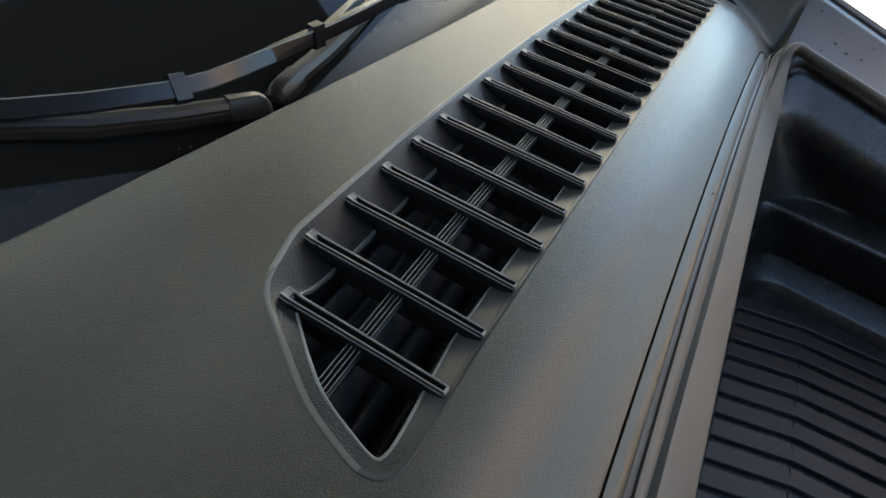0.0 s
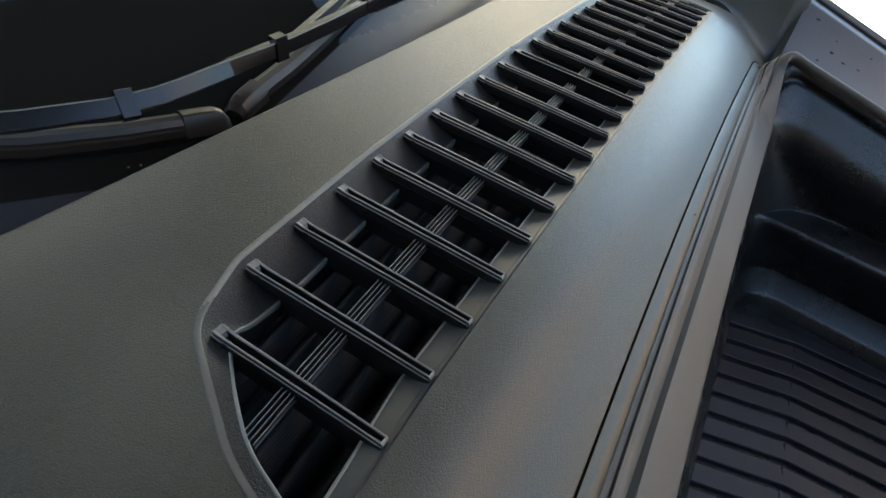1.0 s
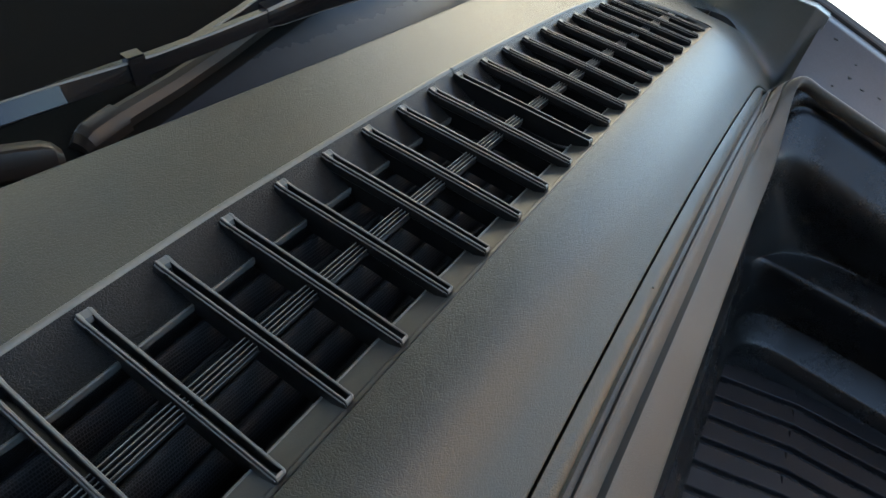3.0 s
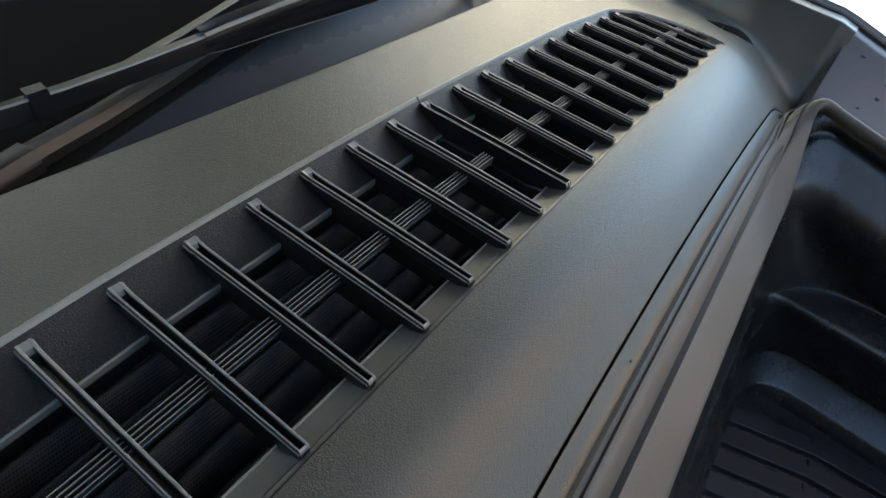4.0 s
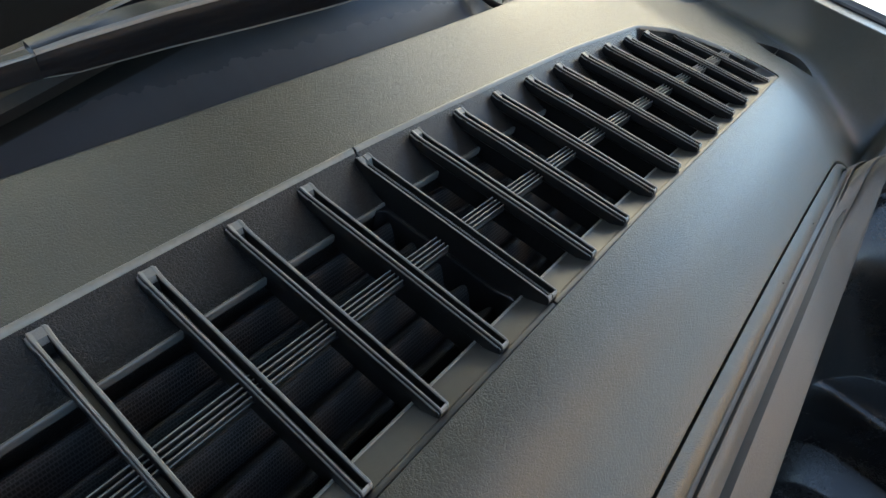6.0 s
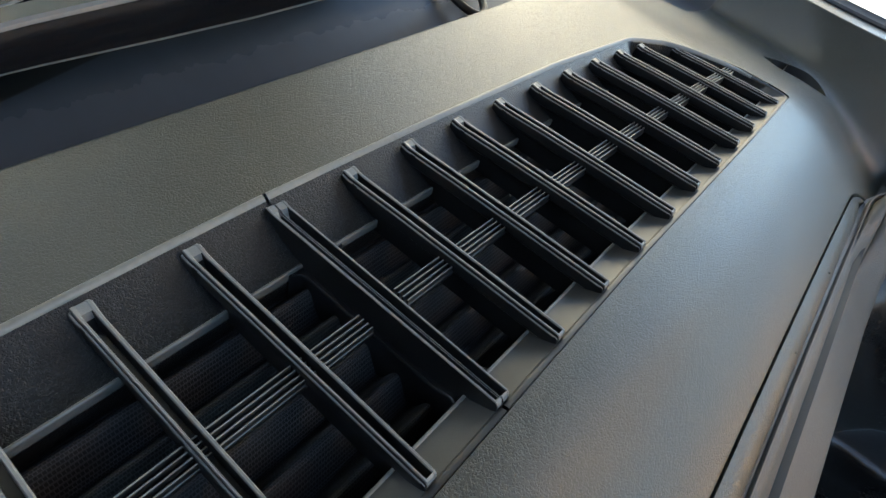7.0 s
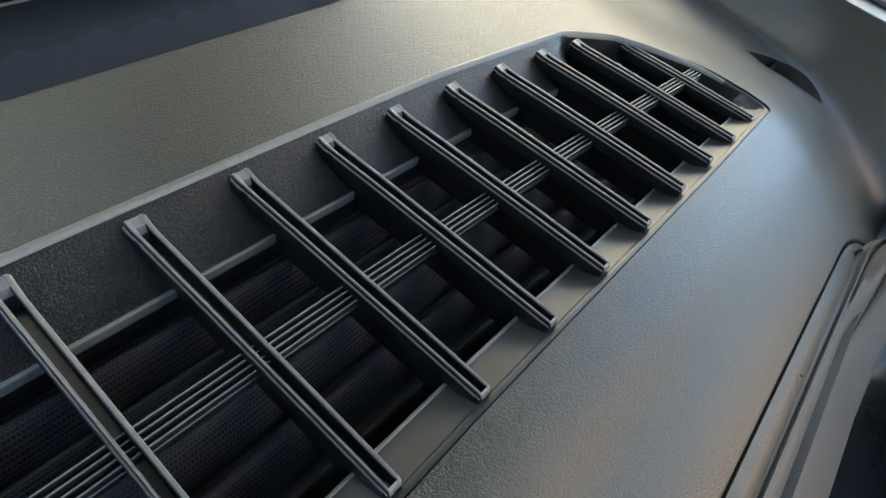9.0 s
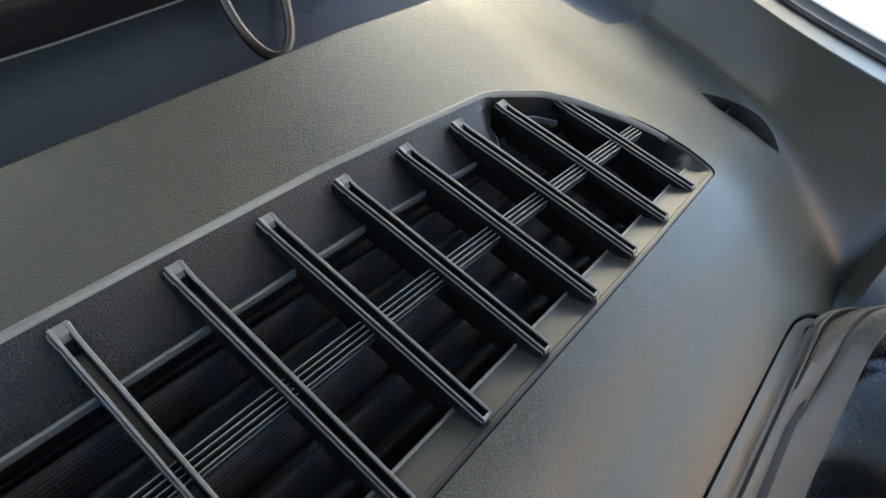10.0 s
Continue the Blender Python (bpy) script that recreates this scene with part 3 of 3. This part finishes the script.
def tub():
    t = thing("trunk_tub", "deep black plastic front trunk tub with a ribbed floor", "luggage tub")
    levels = [(0.570, -0.140, -0.026, 0.05, 1.0), (0.566, -0.144, -0.030, 0.05, 1.0), (0.560, -0.147, -0.035, 0.05, 1.0), (0.557, -0.150, -0.042, 0.05, 1.0), (0.556, -0.153, -0.049, 0.05, 1.0), (0.560, -0.156, -0.0525, 0.05, 1.0), (0.560, -0.158, -0.0555, 0.05, 1.0),
              (0.553, -0.161, -0.0585, 0.05, 1.0), (0.548, -0.164, -0.064, 0.05, 1.0), (0.5455, -0.167, -0.068, 0.05, 1.0), (0.544, -0.170, -0.070, 0.052, 1.0), (0.532, -0.174, -0.088, 0.055, 1.0), (0.521, -0.178, -0.103, 0.06, 1.0), (0.516, -0.181, -0.110, 0.06, 1.0), (0.512, -0.184, -0.122, 0.06, 0.95), (0.510, -0.187, -0.150, 0.06, 0.85), (0.512, -0.197, -0.185, 0.07, 0.6),
              (0.537, -0.218, -0.255, 0.15, 0.15), (0.549, -0.232, -0.286, 0.19, 0.0), (0.550, -0.234, -0.2925, 0.195, 0.0), (0.546, -0.235, -0.2950, 0.19, 0.0), (0.466, -0.237, -0.2975, 0.04, 0.0), (0.460, -0.239, -0.2990, 0.04, 0.0), (0.457, -0.241, -0.303, 0.04, 0.0), (0.457, -0.243, -0.315, 0.05, 0.0), (0.462, -0.252, -0.345, 0.07, 0.0),
              (0.492, -0.279, -0.407, 0.10, 0.0), (0.499, -0.284, -0.415, 0.10, 0.0), (0.5000, -0.2858, -0.4185, 0.10, 0.0), (0.496, -0.289, -0.4210, 0.10, 0.0), (0.460, -0.303, -0.4465, 0.09, 0.0), (0.455, -0.305, -0.4490, 0.09, 0.0), (0.452, -0.3065, -0.4530, 0.09, 0.0), (0.444, -0.309, -0.478, 0.085, 0.0)]

    def under_seal(x, y):
        """The seal's broad face, which covers the tub's edge along the cowl."""
        d = y + 0.036 * x * x
        knots = [(-0.30, -0.232), (-0.189, -0.144), (-0.150, -0.107), (-0.125, -0.088), (-0.05, -0.06)]
        d = min(max(d, -0.29), -0.06)
        return crown(x) + next(za + (zb - za) * (d - ya) / (yb - ya) for (ya, za), (yb, zb) in zip(knots, knots[1:]) if d <= yb)
    rows = []
    for hx, yb, z, r, tilt in levels:
        pts = fillet([(-hx, yb, r), (hx, yb, r), (hx - 0.03, -0.86, 0.09), (-hx + 0.03, -0.86, 0.09)], 9)
        out = []
        for a, b in zip(pts, pts[1:] + pts[:1]):
            n = 3 if (b - a).length > 0.1 else 1
            out += [a + (b - a) * (i / n) for i in range(n)]
        row = []
        for p in out:
            back = smoothstep(-0.40, -0.22, p.y)
            y = p.y - 0.036 * p.x * p.x * back
            zz = z + crown(p.x) * tilt + 0.20 * tilt * min(0, y + 0.16)
            w = smoothstep(hx, hx - 0.06, abs(p.x)) * back
            row.append((p.x, y, zz + (min(zz, under_seal(p.x, y)) - zz) * w))
        rows.append(row)
    bm = loft(rows, closed=True)
    bm.verts.ensure_lookup_table()
    bm.faces.new([bm.verts[-len(rows[-1]) + i] for i in range(len(rows[-1]))])
    part("shell", bm, TUB, t, smooth=60)
    # floor ribs in two banks; sky light on them is put into their colour
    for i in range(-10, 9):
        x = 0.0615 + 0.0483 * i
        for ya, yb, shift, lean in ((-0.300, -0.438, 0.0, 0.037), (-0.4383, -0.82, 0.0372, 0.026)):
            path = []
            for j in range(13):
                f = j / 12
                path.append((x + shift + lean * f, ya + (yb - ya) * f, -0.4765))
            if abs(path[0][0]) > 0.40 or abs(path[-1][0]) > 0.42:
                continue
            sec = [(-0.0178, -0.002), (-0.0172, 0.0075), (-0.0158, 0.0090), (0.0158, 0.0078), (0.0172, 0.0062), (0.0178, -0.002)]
            part("floor_rib", loft(sweep(sec, path), closed=True, cap=True), TUB_LIT, t, smooth=30)
    return t


tub()


# ---- windshield and wipers ----
GLASS_SLOPE = math.tan(radians(20))


def glass_z(y, x=0.0):
    return -0.041 + (y - 0.312) * GLASS_SLOPE - 0.03 * x * x


def windshield():
    rows = []
    for i in range(41):
        x = -1.3 + 2.6 * i / 40
        rows.append([(x, y, glass_z(y, x) + d) for y, d in [(0.16, -0.004), (0.16, 0), (0.25, 0), (0.35, 0), (0.5, 0.001), (0.7, 0.004), (1.0, 0.02), (1.4, 0.06)]])
    tagged(part("windshield", loft(rows), GLASS, smooth=60), "dark sloping windshield glass with dusty lower edge", "windshield", kind="structure")


windshield()


def flakes():
    """Dried leaf crumbs and dust lying on the glass by the cowl's edge."""
    rng = random.Random(11)
    glass = bpy.data.objects["windshield"]
    spots = [(-0.407, 0.311), (-0.398, 0.308), (-0.372, 0.303), (0.165, 0.300), (0.110, 0.301), (0.066, 0.298)]
    for x, y in spots:
        bm = bmesh.new()
        k = rng.randint(5, 7)
        a0 = rng.uniform(0, 6)
        rim = [(rng.uniform(0.0008, 0.0020) * math.cos(a0 + 2 * math.pi * i / k), rng.uniform(0.0008, 0.0016) * math.sin(a0 + 2 * math.pi * i / k)) for i in range(k)]
        loft([[(u, v, 0.0) for u, v in rim], [(u * 0.9, v * 0.9, rng.uniform(0.0003, 0.0008)) for u, v in rim]], closed=True, cap=True, bm=bm)
        c = part("dirt_flake", bm, FLAKE, glass, "pale dried crumb on the glass", smooth=0)
        c.matrix_world = pose(x, y, glass_z(y, x) + 0.0001, 20, 0, rng.uniform(0, 180))


flakes()


def arm_up(x):
    """The face of a wiper arm: turned to the sky at its outer end, upright towards its root."""
    f = smoothstep(-0.36, -0.24, x)
    return (0.0, -0.74 - 0.25 * f, 0.67 - 0.62 * f)


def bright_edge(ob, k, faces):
    """The bright edges of an arm: the sky's glint put in as a paler colour."""
    ob.data.materials.append(HIGHLIGHT)
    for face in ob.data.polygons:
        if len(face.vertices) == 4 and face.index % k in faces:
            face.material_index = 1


def wiper(name, base_path, blade_path, clips, arm_width, cover, label):
    w = thing(name, label, "wiper", group="windshield wipers")
    h = arm_width / 2
    sec = [(-h, -0.004), (-h, 0.0022), (-h + 0.0005, 0.0031), (-h + 0.0014, 0.0035), (h - 0.0014, 0.0035), (h - 0.0005, 0.0031), (h, 0.0022), (h, -0.004)]
    arm = part("arm", loft(sweep(sec, base_path, [arm_up(q[0]) for q in base_path]), closed=True, cap=True), ARM, w, "satin black arm", smooth=14)
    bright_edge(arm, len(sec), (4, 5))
    blade = [(-0.0115, -0.011), (-0.0108, -0.004), (-0.0060, 0.0016), (0.0, 0.0030), (0.0050, 0.0018), (0.0088, -0.0020), (0.0090, -0.0040), (0.0110, -0.0052), (0.0118, -0.0115), (0.0045, -0.0125), (0.002, -0.024), (-0.002, -0.024), (-0.0045, -0.0125)]
    first = Vector(blade_path[0]).lerp(Vector(blade_path[1]), 0.7)
    b = part("blade", loft(sweep(blade, [first] + list(blade_path[1:])), closed=True, cap=True), BLADE, w, "rubber blade resting on the glass", smooth=18)
    tip = [Vector(blade_path[0]), Vector(blade_path[1])]
    d = (tip[1] - tip[0]).normalized()
    cap_path = [tip[0] - d * 0.002, tip[0] + d * 0.003, tip[0] + d * 0.010, tip[0] + d * 0.022, tip[0] + d * 0.040]
    box = [(-0.0135, -0.0125), (-0.0132, -0.0050), (-0.0120, -0.0025), (-0.0070, 0.0026), (-0.0030, 0.0042), (0.0040, 0.0044), (0.0060, 0.0034), (0.0072, 0.0014), (0.0132, -0.0105), (0.0135, -0.0125)]
    rows = sweep(lambda f: [(s * (0.72 + 0.30 * min(1, 2.4 * f) ** 0.5), -0.0125 + (u + 0.0125) * (0.42 + 0.62 * min(1, 1.8 * f) ** 0.6)) for s, u in box], cap_path)
    part("end_cap", loft(rows, closed=True, cap=True), BLADE, b, "smooth blade end cap", smooth=22)
    for p, d in clips:
        d = Vector(d).normalized()
        sec = [(-h - 0.0040, -0.006), (-h - 0.0040, 0.0040), (-h - 0.0030, 0.0054), (h + 0.0030, 0.0054), (h + 0.0040, 0.0040), (h + 0.0040, -0.006)]
        c = Vector(p)
        part("clip", loft(sweep(sec, [c - d * 0.0065, c + d * 0.0065], [arm_up(c.x)] * 2), closed=True, cap=True), ARM, w, "folded metal clip", smooth=30)
    if cover:
        sec = [(-0.0168, -0.012), (-0.0168, 0.0035), (-0.0160, 0.0052), (-0.0140, 0.0060), (0.0, 0.0068), (0.0130, 0.0060), (0.0152, 0.0050), (0.0164, 0.0025), (0.0164, -0.012)]
        rows = sweep(lambda f: [(s * (0.54 + 0.60 * min(1, 2.4 * f)), u * (0.7 + 0.2 * min(1, 2 * f))) for s, u in sec], cover, [(0.0, -1.0, -0.10)] * len(cover))
        root = part("arm_cover", loft(rows, closed=True, cap=True), ARM, w, "wider folded sheet-metal arm root", smooth=25)
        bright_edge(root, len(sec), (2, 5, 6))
    return w


def bezier(p, n=20):
    out = []
    pts = [Vector(q) for q in p]
    for i in range(n + 1):
        t = i / n
        a = pts
        while len(a) > 1:
            a = [u.lerp(v, t) for u, v in zip(a, a[1:])]
        out.append(a[0])
    return out


wiper("windshield_wiper", [(-0.64, 0.452, 0.020), (-0.56, 0.402, 0.008), (-0.497, 0.368, 0.003), (-0.455, 0.346, 0.002), (-0.403, 0.323, 0.002), (-0.366, 0.312, 0.004), (-0.340, 0.307, 0.007), (-0.30, 0.303, 0.011), (-0.262, 0.297, 0.016), (-0.230, 0.293, 0.019), (-0.177, 0.290, 0.024), (-0.113, 0.2895, 0.0295)],
      [(-0.316, 0.295, -0.022), (-0.354, 0.308, -0.020), (-0.398, 0.325, -0.018), (-0.455, 0.352, -0.014), (-0.50, 0.381, -0.009), (-0.60, 0.44, 0.006), (-0.7, 0.50, 0.02)],
      [((-0.392, 0.3195, 0.0025), (-0.05, 0.017, 0.0)), ((-0.246, 0.2948, 0.0175), (-0.05, 0.006, -0.005))], 0.0155,
      [(-0.12, 0.290, 0.030), (-0.10, 0.290, 0.0305), (-0.04, 0.2945, 0.031), (0.03, 0.297, 0.031), (0.10, 0.300, 0.031), (0.24, 0.306, 0.031), (0.36, 0.315, 0.032), (0.48, 0.34, 0.036), (0.62, 0.40, 0.045), (0.78, 0.48, 0.06)], "black windshield wiper arm with clips and rubber blade")
wiper("windshield_wiper", [(-0.20, 0.322, -0.002), (-0.1, 0.347, 0.004), (0.0, 0.379, 0.008), (0.1, 0.406, 0.012), (0.3, 0.455, 0.024)],
      [(-0.297, 0.304, -0.027), (-0.25, 0.315, -0.024), (-0.20, 0.324, -0.021), (-0.13, 0.340, -0.016), (-0.06, 0.358, -0.010), (0.1, 0.40, 0.0), (0.3, 0.45, 0.016)], [], 0.012, None, "second black wiper lying behind the first on the glass")


def hose():
    path = bezier([(0.405, 0.42, 0.002), (0.376, 0.360, -0.020), (0.362, 0.315, -0.036), (0.352, 0.268, -0.036), (0.374, 0.250, -0.036), (0.404, 0.290, -0.036), (0.430, 0.345, -0.026), (0.470, 0.43, 0.0)], 40)
    sec = [(0.0042 * math.cos(a), 0.0042 * math.sin(a)) for a in [2 * math.pi * i / 12 for i in range(12)]]
    ob = part("washer_hose", loft(sweep(sec, path), closed=True, cap=True), BLADE, smooth=60)
    tagged(ob, "thin black rubber washer hose looped over the glass", "hose")


hose()


# ---- side apron, fender, added overhead sky blocker, ground ----
def side_line(off, lift, y0=0.30, y1=-0.95, n=50):
    pts = []
    for i in range(n + 1):
        y = y0 + (y1 - y0) * i / n
        x, z = wall_top(y)
        pts.append((x + off, y, z + lift))
    return pts


def apron():
    rows = []
    for i in range(41):
        y = -0.152 - 0.75 * i / 40
        x, z = wall_top(y)
        d = 0.18 * min(0, y + 0.16)
        rows.append([(0.575, y, -0.10 + d), (0.592, y, -0.064 + d), (0.600, y, -0.058 + d), (0.615, y, -0.052 + d), (x - 0.010, y, z - 0.012), (x - 0.004, y, z - 0.0055), (x, y, z - 0.0035), (x + 0.04, y, z - 0.003), (x + 0.06, y, z - 0.02)])
    a = tagged(part("side_apron", loft(rows), APRON, smooth=40), "dull grey-blue plastic side apron with dirt specks", "side panel", kind="structure")
    rng = random.Random(4)
    for f, u in ((0.30, 0.72), (0.30, 0.42), (0.22, 0.10), (0.42, 0.36), (0.55, 0.42), (0.08, 0.9), (0.62, 0.85)):
        y = -0.165 - 0.22 * f
        x, z = wall_top(y)
        d = 0.18 * min(0, y + 0.16)
        p = Vector((0.615, y, -0.052 + d)).lerp(Vector((x - 0.010, y, z - 0.012)), u)
        bm = bmesh.new()
        bmesh.ops.create_icosphere(bm, subdivisions=1, radius=1)
        sx, sy = rng.uniform(0.0012, 0.0026), rng.uniform(0.002, 0.0062)
        for v in bm.verts:
            v.co = Vector((v.co.x * sx, v.co.y * sy, v.co.z * 0.0009)) * rng.uniform(0.8, 1.2)
        c = part("dirt_speck", bm, DARK, a)
        c.matrix_world = Matrix.Translation(p + Vector((-0.0003, 0, 0.0004))) @ pose(0, 0, 0, 0, -32, rng.uniform(-40, 40))


apron()


def gap_rubber():
    sec = [(-0.018, -0.012), (-0.018, -0.001), (-0.014, 0.0015), (-0.004, -0.0015), (0.004, -0.0015), (0.012, 0.003), (0.018, 0.001), (0.018, -0.012)]
    ob = part("gap_rubber", loft(sweep(sec, side_line(0.053, 0.003)), closed=True, cap=True), DARK, smooth=40)
    tagged(ob, "black rubber strip along the fender gap", "rubber strip")


gap_rubber()


def fender():
    rows = []
    for x, y, z in side_line(0.075, 0.0, 0.8, -1.2, 40):
        rows.append([(x, y, z - 0.03), (x, y, z - 0.002), (x + 0.003, y, z + 0.002), (x + 0.012, y, z + 0.003), (x + 0.09, y, z - 0.02), (x + 0.14, y, z - 0.09), (x + 0.15, y, z - 0.45)])
    for sx in (1, -1):
        tagged(part("fender", loft([[(sx * x, y, z) for x, y, z in r] for r in rows]), PAINT, smooth=50), "pale painted fender edge beside the cowl", "fender", group="fenders")


fender()


def sky_blocker():
    """Unseen slab over the car, added to block sky; the wall behind carries it."""
    bm = bmesh.new()
    for x0, x1, y0, y1, z0, z1 in ((-7.0, -0.3, -1.0, 2.4, 2.00, 2.10), (-0.3, 0.9, -1.0, 1.35, 2.00, 2.10), (0.9, 2.0, -1.0, 2.4, 2.00, 2.10), (1.88, 2.0, -1.0, 2.4, 1.88, 2.00)):
        box = bmesh.ops.create_cube(bm, size=1)["verts"]
        bmesh.ops.scale(bm, vec=(x1 - x0, y1 - y0, z1 - z0), verts=box)
        bmesh.ops.translate(bm, vec=((x0 + x1) / 2, (y0 + y1) / 2, (z0 + z1) / 2), verts=box)
    tagged(part("overhead_blocker", bm, BLOCKER, smooth=0), "unseen dark blue-grey slab added overhead to block the sky", "roof", kind="structure")


sky_blocker()


def ground():
    bm = bmesh.new()
    bmesh.ops.create_grid(bm, x_segments=20, y_segments=20, size=400)
    ob = part("ground", bm, GROUND)
    ob.location = (0, 0, -1.02)
    tagged(ob, "sunlit pale concrete ground", "ground", kind="structure")


ground()


def cavity():
    """The dark plenum under the grille."""
    rows = [[(x, y, z) for y, z in ((0.245, -0.03), (0.235, -0.10), (0.10, -0.13), (-0.09, -0.12), (-0.15, -0.09))] for x in (-1.0, -0.5, 0.0, 0.5, 0.85)]
    tagged(part("plenum_floor", loft(rows), DARK, smooth=0), "dark plenum under the cowl grille", "plenum", kind="structure")


cavity()


def reflector_walls():
    """Unseen plain walls added to tint reflections and shade the car: brown over pale blue in front, brown behind the
    camera.
    """
    for name, mat, x0, x1, y0, y1, z0, z1, label in (
            ("west_blocker", BROWN, -7.3, -7.0, -7.0, 9.0, 0.0, 9.5, "unseen plain brown wall added to shade the car"),
            ("south_low_reflector", BROWN_REFLECT, -7.3, 14.0, -7.02, -6.94, 0.0, 2.3, "unseen low brown wall added to reflect in the seal"),
            ("south_reflector", BLUE_REFLECT, -7.3, 32.0, -7.3, -7.0, 0.0, 6.3, "unseen pale blue wall added to reflect in the cowl"),
            # stands in for the brown reflection of a person beside the car
            ("south_high_reflector", BROWN_REFLECT, 2.0, 14.0, -7.33, -6.97, 6.3, 11.0, "unseen brown wall standing in for a person's reflection in the cowl"),
            ("north_reflector", OLIVE, -1.0, 6.0, 5.0, 5.3, 0.0, 8.0, "unseen olive wall behind the windshield, added to reflect in the cowl"),
            ("east_reflector", CREAM, 12.0, 12.3, 0.0, 13.0, 0.0, 8.4, "unseen cream wall in full sun, added to light the cowl")):
        bm = bmesh.new()
        bmesh.ops.create_cube(bm, size=1)
        bmesh.ops.scale(bm, vec=(x1 - x0, y1 - y0, z1 - z0), verts=bm.verts)
        ob = part(name, bm, mat, smooth=0)
        ob.location = ((x0 + x1) / 2, (y0 + y1) / 2, (z0 + z1) / 2 - 1.02)
        tagged(ob, label, "wall", kind="structure")


reflector_walls()


def underbody():
    bm = bmesh.new()
    bmesh.ops.create_cube(bm, size=1)
    bmesh.ops.scale(bm, vec=(2.0, 2.6, 0.3), verts=bm.verts)
    ob = part("car_body", bm, DARK, smooth=0)
    ob.location = (0, -0.1, -0.70)
    tagged(ob, "dark body of the car under the cowl", "car body", kind="structure")


underbody()
